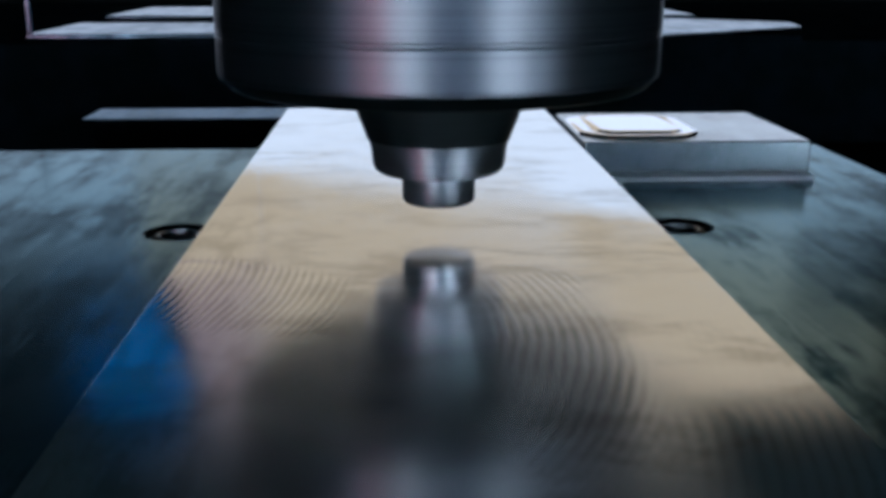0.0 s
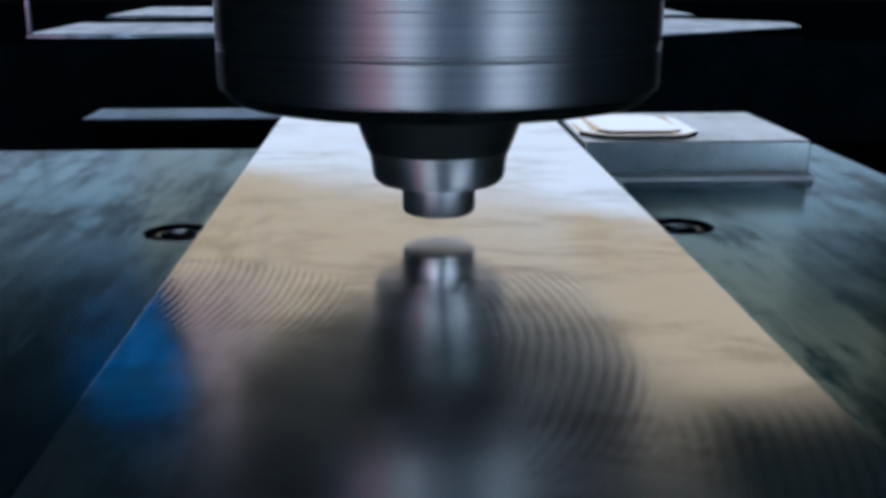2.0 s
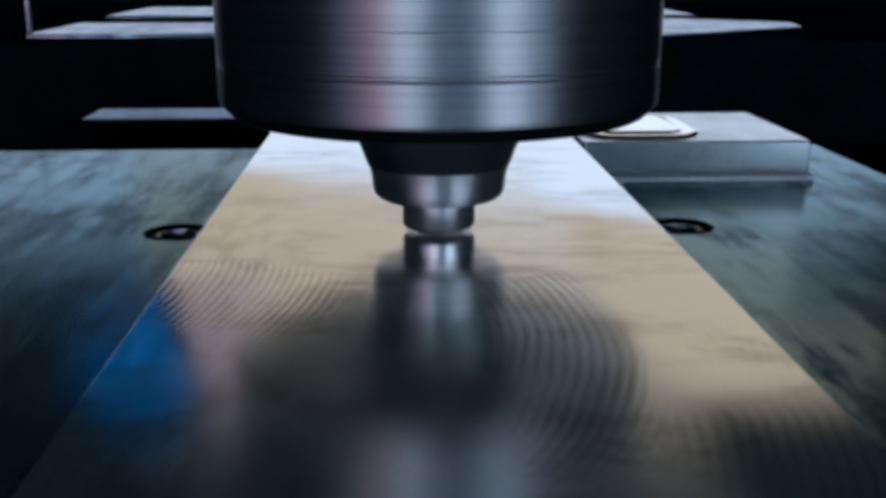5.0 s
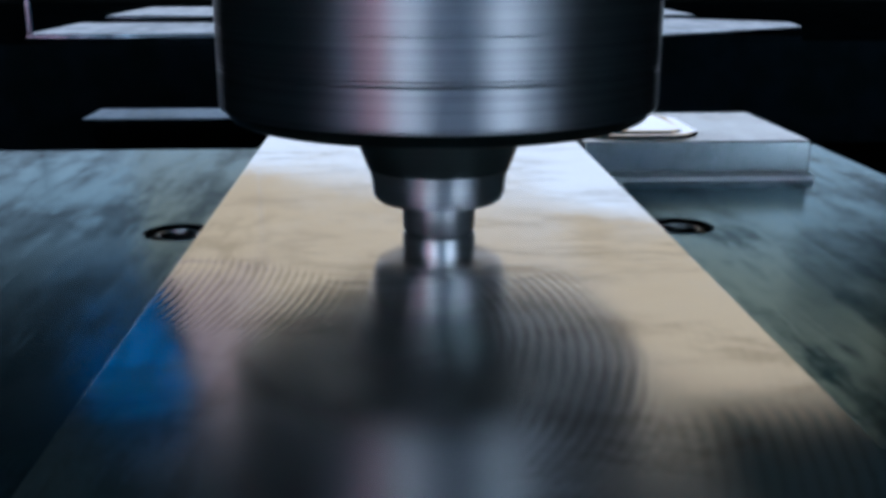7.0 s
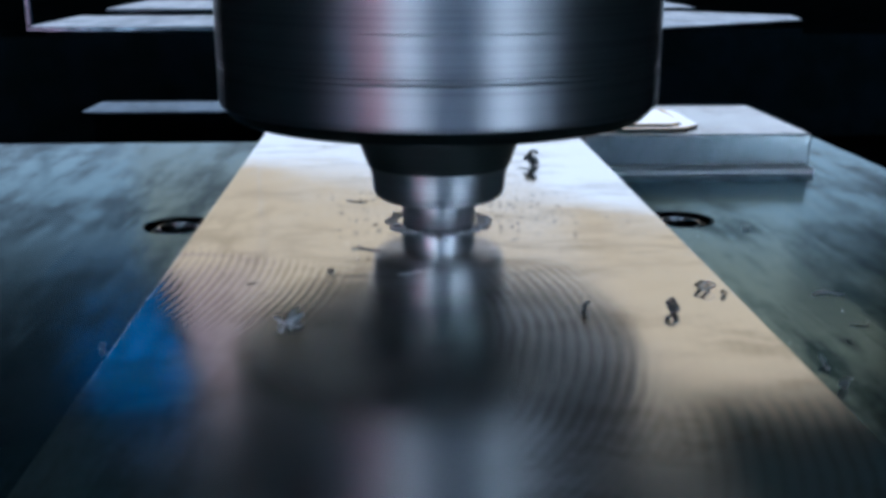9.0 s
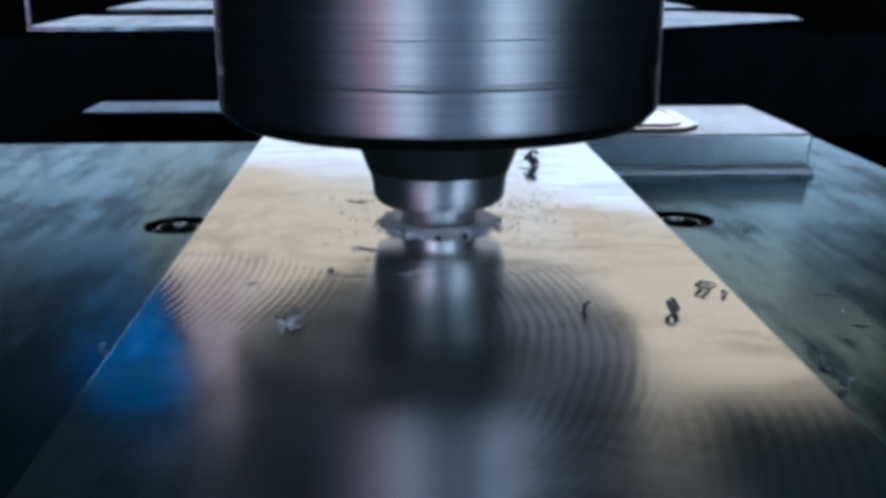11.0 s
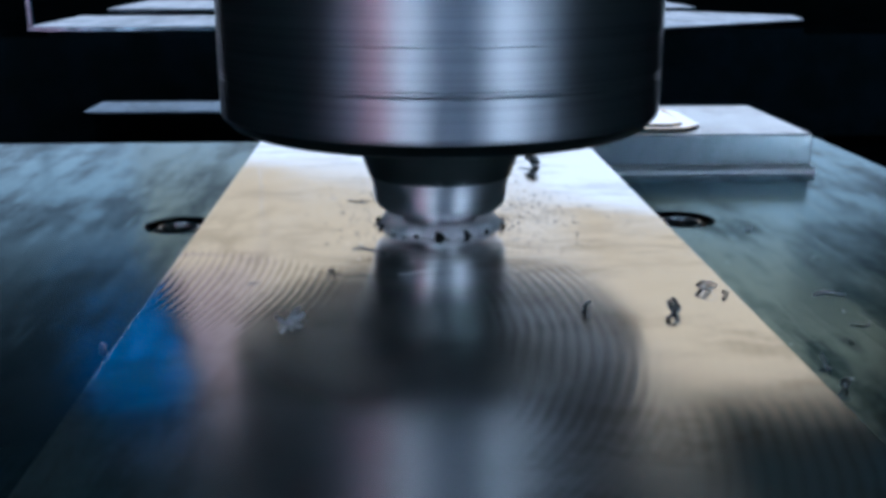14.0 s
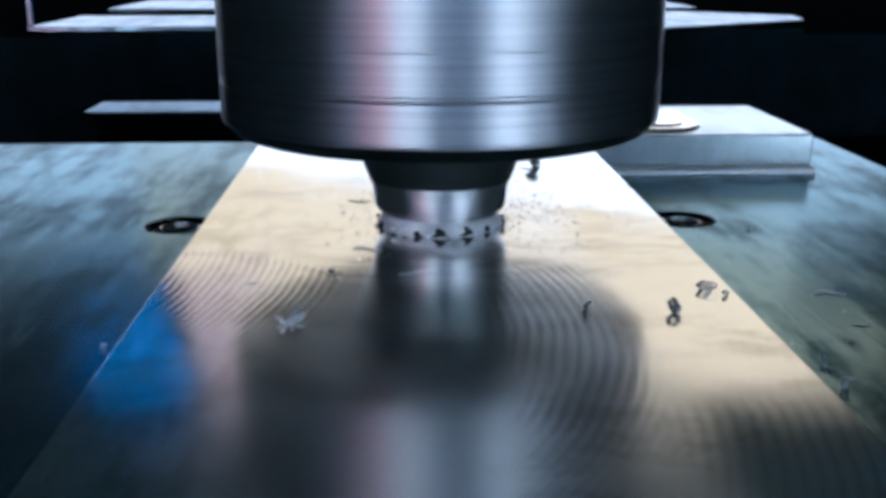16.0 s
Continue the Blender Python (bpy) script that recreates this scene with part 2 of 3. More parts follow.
# Pink sheet added out of view to tint the reflection beside the blue.
thing("curtain", box(-0.86, -0.462, Y1 + 0.03, Y1 + 0.034, 0.982, 1.9), REDDISH, "added unseen pale pink sheet tinting the plate's reflection", "curtain", smooth=0)
# Black box added out of view; it darkens the left of the reflections.
thing("window_blocker", box(-2.4, -0.84, 2.6, 2.95, 0.76, 2.3, 0.01), BLACK, "added unseen black box that cuts the window's reflection", "cabinet")
# sheets added out of view over the front window, shaping the nose's bright bands
for x0, x1, cloth_mat, label in (
        (-3.2, -1.952, GREYCLOTH, "added unseen dark grey sheet dimming the window end"), (-1.95, -1.12, PINK, "added unseen red sheet tinting the nose's left band"),
        (-0.42, 0.94, BLUECLOTH, "added unseen blue-grey sheet dimming the window's middle"), (1.9, 3.4, HAZE, "added unseen grey sheet dimming the window's right")):
    thing("curtain", box(x0, x1, Y0 + 0.02, Y0 + 0.025, -0.4, 0.37), cloth_mat, label, "curtain", smooth=0)
# Panel is an added glow for the blue reflected in the plate.
glow_panel = thing("blue_glow_panel", box(-0.085, 0.085, -0.02, 0.02, -0.26, 0.26, 0.006), BLACK, "added out-of-view black panel whose blue glow tints the plate's reflection", "control panel", at=pose(-0.377, 1.22, 0.62, 0, 17, 0))
part("glow_face", box(-0.075, 0.075, -0.024, -0.0205, -0.25, 0.25), BLUE_GLOW, glow_panel, "added blue glow for the plate's reflection")
part("arm", box(-0.01, 0.01, 0.0, 0.02, 0.258, 2.07, 0.003), BLACK, glow_panel)

# ---- machine: bed, column, head ----
thing("machine_bed", box(-1.2, 1.2, -0.6, 1.4, -0.6, -0.09, 0.01), BLACK, "black painted cast machine bed", "machine")
thing("machine_column", box(-0.62, 0.75, 0.66, 1.25, -0.09, -0.03, 0.006), BLACK, "black painted casting behind the work table", "machine")
thing("flat_bar", box(-0.1644, 0.05, 0.292, 0.328, -0.0218, -0.02, 0.0004), RAIL, "bare steel bar lying behind the work table", "steel bar", smooth=0)
thing("bar_support", box(-0.1604, 0.045, 0.296, 0.326, -0.0905, -0.0227, 0.002), BLACK, "black block under the steel bar", "machine block")
frame_ = tagged(new("rear_frame"), "pale steel ways on the black casting behind the table", "machine frame")
part("frame_body", box(-1.1, 1.1, 0.566, 1.3, -0.085, -0.004, 0.004), BLACK, frame_, "black cast body")
part("front_way", box(-0.280, 0.115, 0.556, 0.690, -0.0005, 0.003, 0.0004), RAIL, frame_, smooth=0)
part("way_support", box(-0.270, 0.305, 0.568, 0.690, -0.005, -0.0006, 0.0008), BLACK, frame_, smooth=0)
part("rear_way", box(-0.289, 0.288, 0.80, 0.985, -0.0005, 0.003, 0.0008), RAIL, frame_, smooth=0)
part("upright", box(-0.2815, -0.2775, 0.562, 0.566, 0.0032, 0.09, 0.0008), RAIL, frame_, smooth=0)
bm = bmesh.new()
outline = ((0.12, 0.50), (0.184, 0.526), (0.322, 0.614), (0.334, 0.668), (0.25, 0.735), (0.12, 0.735))
loops = [[bm.verts.new((x, y, z)) for x, y in outline] for z in (-0.0005, 0.003)]
for k in range(6):
    bm.faces.new((loops[0][k], loops[0][(k + 1) % 6], loops[1][(k + 1) % 6], loops[1][k]))
bm.faces.new(loops[0])
bm.faces.new(loops[1])
part("angled_way", bm, RAIL, frame_, smooth=0)
# Added out of view to cut the rear window's reflection beside the spindle nose.
thing("reflection_blocker", box(-0.082, -0.022, 0.183, 0.30, 0.152, 0.45, 0.006), HEAD, "added unseen grey-green box that darkens the plate's reflection behind the head", "machine guard")


def head_housing():
    bm = bmesh.new()
    n = 64
    zb, zt, r = 0.125, 0.5, 0.058
    def square(a):
        c, s = math.cos(a), math.sin(a)
        k = min((0.30 if c > 0 else 0.24) / max(abs(c), 1e-6), (0.180 if s > 0 else 0.15) / max(abs(s), 1e-6))
        return c * k, s * k
    angles = [2 * math.pi * k / n for k in range(n)]
    loops = [[bm.verts.new((r * math.cos(a), r * math.sin(a), zt)) for a in angles],
             [bm.verts.new((r * math.cos(a), r * math.sin(a), zb)) for a in angles],
             [bm.verts.new((*square(a), zb)) for a in angles],
             [bm.verts.new((*square(a), zt)) for a in angles]]
    loops.append(loops[0])
    for a, b in zip(loops, loops[1:]):
        for k in range(n):
            bm.faces.new((a[k], a[(k + 1) % n], b[(k + 1) % n], b[k]))
    return bm


thing("spindle_head", head_housing(), HEAD, "grey-green painted spindle head above the table", "machine head")

# ---- the work table ----
HOLES = ((-0.0642, 0.0372), (0.0637, 0.0372))


def table_top():
    bm = bmesh.new()
    x0, x1, y0, y1, z, r, h = -0.30, 0.1457, -0.45, 0.152, -0.010, 0.0082, 0.012
    xs = [x0, HOLES[0][0] - h, HOLES[0][0] + h, HOLES[1][0] - h, HOLES[1][0] + h, x1]
    ys = [y0, HOLES[0][1] - h, HOLES[0][1] + h, y1]
    for i in range(5):
        for j in range(3):
            if j == 1 and i in (1, 3):
                continue
            bm.faces.new([bm.verts.new((a, b, z)) for a, b in ((xs[i], ys[j]), (xs[i + 1], ys[j]), (xs[i + 1], ys[j + 1]), (xs[i], ys[j + 1]))])
    n = 48
    for cx, cy in HOLES:
        rings = [[], []]
        for k in range(n):
            a = 2 * math.pi * k / n + math.pi / 4
            c, d = math.cos(a), math.sin(a)
            q = h / max(abs(c), abs(d))
            for ring, (rr, zz) in zip(rings, ((q, z), (r + 0.0004, z))):
                ring.append(bm.verts.new((cx + rr * c, cy + rr * d, zz)))
        for p, q in zip(rings, rings[1:]):
            for k in range(n):
                bm.faces.new((p[k], p[(k + 1) % n], q[(k + 1) % n], q[k]))
    e = 0.001
    outline = ((x0, y0), (x1, y0), (x1, y1), (x0, y1))
    grown = ((x0 - e, y0 - e), (x1 + e, y0 - e), (x1 + e, y1 + e), (x0 - e, y1 + e))
    loops = [[bm.verts.new((*p, z)) for p in outline], [bm.verts.new((*p, z - e)) for p in grown], [bm.verts.new((*p, -0.05)) for p in grown]]
    for p, q in zip(loops, loops[1:]):
        for k in range(4):
            bm.faces.new((p[k], p[(k + 1) % 4], q[(k + 1) % 4], q[k]))
    bm.faces.new(loops[2])
    return bm


table = tagged(new("work_table"), "scratched ground-steel machine table with bolt recesses", "machine table")
part("table_plate", table_top(), TABLE, table)
for hx, hy in HOLES:
    # Recess walls are near-black instead of table steel: shade put into the colour.
    part("bolt_recess", revolve([(0.0086, -0.0100), (0.0082, -0.0104), (0.0082, -0.0180), (0.0, -0.0180)], 48), OXIDE_AND_SHADE, table, "bored recess, its shade put into a black lining", at=pose(hx, hy, 0), smooth=40)
thing("table_base", box(-0.28, 0.12, -0.42, 0.13, -0.09, -0.0502, 0.003), BLACK, "black cast base under the steel table", "machine base")


def cap_screw(x, y):
    screw = tagged(new("cap_screw"), "black socket-head screw sunk in the steel table", "screw", "table screws")
    screw.matrix_basis = pose(x, y, -0.0178)
    part("head", revolve([(0.0, 0.0), (0.0070, 0.0), (0.0070, 0.0060), (0.0066, 0.0066), (0.0045, 0.0067), (0.0045, 0.0045), (0.0, 0.0045)], 48), OXIDE_AND_SHADE, screw)
    # Rim steel is paler than the head: the chamfer's glint is in the colour.
    part("rim", revolve([(0.0052, 0.0060), (0.0052, 0.0070), (0.0049, 0.0074), (0.0046, 0.0073), (0.0044, 0.0066), (0.0044, 0.0046), (0.0052, 0.0046)], 48), BOLT, screw, "paler rim round the socket, its glint put into the colour", smooth=40)
    bm = bmesh.new()
    bmesh.ops.create_cone(bm, cap_ends=True, segments=6, radius1=0.0032, radius2=0.0032, depth=0.0006, matrix=Matrix.Translation((0, 0, 0.0049)))
    part("socket", bm, OXIDE_AND_SHADE, screw)
    return screw


for hx, hy in HOLES:
    cap_screw(hx, hy)
plate = thing("aluminium_plate", box(-0.0511, 0.0485, -0.40, 0.185, -0.0098, 0.0, 0.00005), ALU,
              "milled bare aluminium plate clamped along the table", "metal plate", smooth=0)
block = thing("steel_block", box(0.0497, 0.1210, 0.0964, 0.157, -0.0098, 0.0014, 0.0006), BLOCK,
              "flat ground steel block standing on the table", "steel block", smooth=0)



def strap():
    """A rounded pressed-steel strap with a low brim and a raised middle."""
    bm = bmesh.new()
    def loop(inset, z):
        out = []
        cx, cy, hx, hy, r = 0.0700, 0.1255, 0.0190, 0.0240, 0.0115
        for qx, qy, a0 in ((1, 1, 0), (-1, 1, 90), (-1, -1, 180), (1, -1, 270)):
            for k in range(9):
                a = radians(a0 + k * 90 / 8)
                wob = 0.0008 * math.sin(3 * a + qx)
                out.append(bm.verts.new((cx + qx * (hx - r) + (r - inset + wob) * math.cos(a), cy + qy * (hy - r) + (r - inset) * math.sin(a), z)))
        return out
    z = 0.0014
    loops = [loop(*p) for p in ((0, z), (0.0002, z + 0.0006), (0.0009, z + 0.0009), (0.0048, z + 0.0010), (0.0053, z + 0.0007), (0.0060, z + 0.0012), (0.0075, z + 0.0014), (0.0098, z + 0.0014))]
    for p, q in zip(loops, loops[1:]):
        for k in range(len(p)):
            bm.faces.new((p[k], p[(k + 1) % len(p)], q[(k + 1) % len(p)], q[k]))
    bm.faces.new(loops[-1])
    bm.faces.new(loops[0])
    return bm


thing("clamp_strap", strap(), STRAP, "polished rounded steel strap lying on the block", "clamp", smooth=50)

thing("steel_shim", box(0.0500, 0.1195, 0.0885, 0.0962, -0.0099, -0.0081, 0.0003), SHIM, "thin bright steel shim in front of the block", "shim", smooth=0)

# ---- the turning tool ----
tool = tagged(new("friction_tool"), "turned steel spindle nose with a conical tool and blunt pin", "machine tool")
part("spindle_nose", revolve([
    (0.0, 0.118), (0.0435, 0.118), (0.0448, 0.1168), (0.0448, 0.0440), (0.04472, 0.04385), (0.0448, 0.0437), (0.0448, 0.0368), (0.04468, 0.03665), (0.0448, 0.0365), (0.0448, 0.0360), (0.04462, 0.0357), (0.0448, 0.0354), (0.0448, 0.0283), (0.0446, 0.0277), (0.0, 0.0277)], 160), CHUCK, tool, smooth=12)
# Underside shade is put into the end face's darker steel.
part("nose_face", revolve([(0.0, 0.0276), (0.0444, 0.0276), (0.0425, 0.0255), (0.0415, 0.0250), (0.0, 0.0250)], 160), SHADED_STEEL, tool, "chamfered end face, underside shade put into its dark steel", smooth=12)
part("tool_cone", revolve([(0.0, 0.0255), (0.0195, 0.0255), (0.0192, 0.0249), (0.0151, 0.0139), (0.0, 0.0139)], 128), CONE, tool, "dark steel cone", smooth=40)
part("shoulder", revolve([(0.0, 0.0140), (0.01515, 0.0140), (0.0146, 0.0129), (0.0143, 0.0114), (0.0142, 0.0097), (0.0140, 0.0084), (0.0136, 0.0076), (0.0128, 0.0069), (0.0112, 0.0066), (0.0, 0.0066)], 128), SHOULDER, tool, "bright steel shoulder ring", smooth=40)
part("pin", revolve([(0.0, 0.007), (0.0078, 0.007), (0.0078, 0.0009), (0.0075, 0.0003), (0.0070, 0.0), (0.0, 0.0)], 96), BAND, tool, "polished blunt steel pin", smooth=40)


# ---- flash torn up round the pin ----
flash = tagged(new("flash_collar"), "torn bright aluminium flash curling up round the pin", "metal flash")
PETALS = 22
rng = random.Random(5)


def petal(width, reach, teeth):
    bm = bmesh.new()
    rows, cols = 6, 6
    grid = {}
    for i in range(rows + 1):
        u = i / rows
        for j in range(cols + 1):
            v = j / cols * 2 - 1
            r = 0.0066 + (reach - 0.0066) * u
            if i >= rows - 1:
                r += teeth[j] * (0.0009 if i == rows else 0.0003)
            lift = -0.0005 + 0.0008 * u ** 1.8 + 0.0002 * math.sin(5 * v + teeth[0] * 6) * u
            if i == rows:
                lift += 0.0004 * abs(teeth[j])
            a = v * width / 2
            for side, dz in ((0, 0.0), (1, -0.00022)):
                grid[i, j, side] = bm.verts.new((r * math.cos(a), r * math.sin(a), lift + dz))
    for side in (0, 1):
        for i in range(rows):
            for j in range(cols):
                bm.faces.new((grid[i, j, side], grid[i + 1, j, side], grid[i + 1, j + 1, side], grid[i, j + 1, side]))
    for i in range(rows):
        for j in (0, cols):
            bm.faces.new((grid[i, j, 0], grid[i + 1, j, 0], grid[i + 1, j, 1], grid[i, j, 1]))
    for j in range(cols):
        for i in (0, rows):
            bm.faces.new((grid[i, j, 0], grid[i, j + 1, 0], grid[i, j + 1, 1], grid[i, j, 1]))
    return bm


petals = []
for k in range(PETALS):
    turn = 360 * k / PETALS + rng.uniform(-3, 3)
    ob = part("petal", petal(2 * math.pi / PETALS * 1.15, 0.0128 + rng.uniform(-0.0006, 0.0007), [rng.uniform(-1, 1) for _ in range(7)]), FLASH, flash, smooth=60)
    petals.append((ob, turn, rng.uniform(0, 0.4), rng.uniform(-0.0002, 0.0002)))


def mound():
    bm = revolve([(0.0060, -0.003), (0.0075, 0.0018), (0.0095, 0.0026), (0.0112, 0.0027), (0.0122, 0.0023), (0.0127, 0.0015), (0.0129, 0.0006), (0.0131, -0.0002), (0.0135, -0.0010), (0.0134, -0.003)], 128)
    for v in bm.verts:
        k = noise.noise(v.co * 300) * 0.0005 + noise.noise(v.co * 900) * 0.00028 + noise.noise(v.co * 2400) * 0.00012
        v.co += Vector((v.co.x, v.co.y, 0)).normalized() * k + Vector((0, 0, k))
    return bm


swell = part("mound", mound(), FLASH, flash, "heaped soft aluminium", smooth=60)

# Black blobs stand in for the shade in gaps along the collar's foot.
for az, size in ((-24, 0.0015), (-3, 0.0026), (23, 0.0026), (47, 0.0016), (68, 0.0014), (-52, 0.0012), (-75, 0.0014), (140, 0.001), (-120, 0.001)):
    bm = bmesh.new()
    bmesh.ops.create_icosphere(bm, subdivisions=2, radius=size / 2)
    for v in bm.verts:
        v.co *= 1 + 1.0 * noise.noise(v.co * 1500 + Vector((az, 0, 0)))
        v.co.x *= 1.5 if v.co.z < 0 else 0.9
        v.co.z *= 0.35 if v.co.z < 0 else 1.0
        v.co.y *= 0.5
    part("gap_shade", bm, OXIDE_AND_SHADE, swell, "black blob standing for a shaded gap in the flash", at=pose(0, 0, 0, 0, 0, az) @ pose(0, -0.0128, 0.0001 + size * 0.2), smooth=60)


def shred(size, seed):
    r = random.Random(seed)
    bm = bmesh.new()
    bmesh.ops.create_icosphere(bm, subdivisions=2, radius=size)
    for v in bm.verts:
        v.co *= 1 + 1.1 * noise.noise(v.co * 0.9 / size + Vector((seed, 0, 0)))
        v.co.y *= 0.45
    bm.transform(pose(0, 0, 0, r.uniform(0, 90), r.uniform(-40, 40), r.uniform(0, 360)))
    return bm


for k, az in enumerate((-96, -88, -80, -70, -62, -47, -36, -14, 10, 35, 57, 63, 72, 81, 88, 97)):
    part("shred", shred(0.00045 + 0.0004 * rng.random(), k), OXIDE_AND_SHADE if k % 3 == 0 and abs(az) > 58 else FLASH, swell, "dark torn shred" if k % 3 == 0 and abs(az) > 58 else "torn shred at the foot of the collar", at=pose(0, 0, 0, 0, 0, az) @ pose(0, -0.0130 - 0.0010 * rng.random(), 0.0014 * rng.random()), smooth=0)


# ---- chips ----
def curl(radius, turns, width, thick, seed, pitch=0.35):
    """A curled ribbon of swarf with real thickness, lying on its side."""
    r = random.Random(seed)
    bm = bmesh.new()
    n = max(8, int(16 * turns))
    rings = []
    for k in range(n + 1):
        u = k / n
        a = u * turns * 2 * math.pi
        rad = radius * (1 - 0.5 * u + 0.22 * math.sin(1.7 * a + seed) + 0.1 * math.sin(4.3 * a + 2 * seed))
        w = width * (0.35 + 0.65 * math.sin(math.pi * min(max(u, 0.04), 0.96)) ** 0.5) * r.uniform(0.8, 1.15)
        y = (u - 0.5) * pitch * turns * width * 2
        ring = []
        for rr, dy in ((rad, -w / 2), (rad, w / 2), (rad - thick, w / 2), (rad - thick, -w / 2)):
            ring.append(bm.verts.new((rr * math.cos(a), y + dy, rr * math.sin(a) + radius)))
        rings.append(ring)
    for p, q in zip(rings, rings[1:]):
        for k in range(4):
            bm.faces.new((p[k], p[(k + 1) % 4], q[(k + 1) % 4], q[k]))
    bm.faces.new(rings[0])
    bm.faces.new(rings[-1])
    bm.transform(Matrix.Diagonal((1.12, 1.12, 0.8, 1)) @ pose(0, 0, 0, r.uniform(-50, 50), r.uniform(-40, 40), 0))
    low = min(v.co.z for v in bm.verts)
    for v in bm.verts:
        v.co.z -= low
    return bm


def sliver(length, width, bend, seed):
    """A thin wavy splinter lying flat."""
    r = random.Random(seed)
    bm = bmesh.new()
    n = 9
    rings = []
    for k in range(n + 1):
        u = k / n
        w = width * math.sin(math.pi * (0.08 + 0.84 * u)) * r.uniform(0.7, 1.2)
        x, y = (u - 0.5) * length, bend * length * math.sin(u * 5 + seed)
        z = 0.06 * length * bend * (1 + math.sin(u * 7 + seed))
        rings.append([bm.verts.new((x, y - w / 2, z)), bm.verts.new((x, y + w / 2, z)), bm.verts.new((x, y + w / 2, z + width * 0.5)), bm.verts.new((x, y - w / 2, z + width * 0.5))])
    for p, q in zip(rings, rings[1:]):
        for k in range(4):
            bm.faces.new((p[k], p[(k + 1) % 4], q[(k + 1) % 4], q[k]))
    bm.faces.new(rings[0])
    bm.faces.new(rings[-1])
    low = min(v.co.z for v in bm.verts)
    for v in bm.verts:
        v.co.z -= low
    return bm


def torn(size, lobes, seed):
    """A ragged flake: twisted ribbons of uneven width torn out of one root."""
    r = random.Random(seed)
    bm = bmesh.new()
    for turn, length, rise in lobes:
        n, rings = 8, []
        c, d = math.cos(radians(turn)), math.sin(radians(turn))
        twist, bend = r.uniform(-1.6, 1.6), r.uniform(-0.5, 0.5)
        for k in range(n + 1):
            u = k / n
            w = size * 0.42 * (0.35 + 0.65 * math.sin(math.pi * (0.1 + 0.8 * u))) * r.uniform(0.6, 1.3)
            side = bend * math.sin(2.4 * u) * length * size
            px, py = c * u * length * size - d * side, d * u * length * size + c * side
            pz = rise * length * size * math.sin(1.9 * u) + r.uniform(-0.05, 0.05) * size
            a = twist * u + 0.5
            wx, wy, wz = -d * math.cos(a) * w / 2, c * math.cos(a) * w / 2, math.sin(a) * w / 2
            t = size * 0.05
            rings.append([bm.verts.new(p) for p in ((px - wx, py - wy, pz - wz), (px + wx, py + wy, pz + wz), (px + wx, py + wy, pz + wz + t), (px - wx, py - wy, pz - wz + t))])
        for p, q in zip(rings, rings[1:]):
            for k in range(4):
                bm.faces.new((p[k], p[(k + 1) % 4], q[(k + 1) % 4], q[k]))
        bm.faces.new(rings[0])
        bm.faces.new(rings[-1])
    low = min(v.co.z for v in bm.verts)
    for v in bm.verts:
        v.co.z -= low
    return bm


def crumb(size, seed):
    r = random.Random(seed)
    bm = bmesh.new()
    bmesh.ops.create_icosphere(bm, subdivisions=1, radius=size)
    for v in bm.verts:
        v.co *= r.uniform(0.6, 1.2)
        v.co.z *= 0.55
    low = min(v.co.z for v in bm.verts)
    for v in bm.verts:
        v.co.z -= low
    return bm


flights = []


def thrown(ob, x, y, z, turn, t, tilt=0.0):
    flights.append((ob, x, y, z, turn, t, tilt))


CURLS = [
    (-0.0268, -0.0610, 0.0000, "torn", 0.00185, 0, 8.25, True),
    (-0.0219, -0.0360, 0.0000, "curl", 0.00072, 40, 7.90, False),
    (-0.0345, -0.0406, 0.0000, "sliver", 0.00051, 10, 8.00, False),
    (0.0291, 0.0593, 0.0000, "curl", 0.00218, 70, 8.30, False),
    (0.0256, 0.0542, 0.0000, "sliver", 0.00092, 0, 8.30, False),
    (0.0353, -0.0578, 0.0000, "curl", 0.00123, 110, 8.20, False),
    (0.0428, -0.0478, 0.0000, "curl", 0.00111, 30, 8.25, False),
    (0.0449, -0.0476, 0.0000, "curl", 0.00091, 160, 8.25, True),
    (0.0471, -0.0504, 0.0000, "curl", 0.00060, 60, 8.30, False),
    (0.0215, -0.0558, 0.0000, "curl", 0.00075, 45, 7.95, False),
    (-0.0151, -0.0204, 0.0000, "sliver", 0.00122, 0, 7.20, False),
    (-0.0183, 0.0193, 0.0000, "sliver", 0.00106, 0, 7.70, False),
    (-0.0241, 0.0235, 0.0000, "curl", 0.00041, 0, 8.00, True),
    (-0.0066, -0.0360, 0.0000, "sliver", 0.00092, 10, 7.90, True),
    (0.0150, -0.0145, 0.0000, "sliver", 0.00046, 30, 8.00, False),
    (0.0770, -0.0225, -0.0100, "sliver", 0.00110, 0, 8.30, True),
    (0.0614, -0.0590, -0.0100, "torn", 0.00150, 50, 8.30, True),
    (0.0617, -0.0670, -0.0100, "curl", 0.00078, 20, 8.35, True),
    (0.0765, -0.0398, -0.0100, "sliver", 0.00091, 20, 8.35, False),
    (0.0779, 0.0263, -0.0100, "curl", 0.00058, 20, 8.10, True),
    (0.1037, 0.0913, -0.0100, "curl", 0.00074, 20, 8.10, False),
    (0.0707, -0.0479, -0.0100, "sliver", 0.00054, 70, 8.20, False),
    (-0.0601, -0.0458, -0.0100, "curl", 0.00041, 20, 8.30, True)]
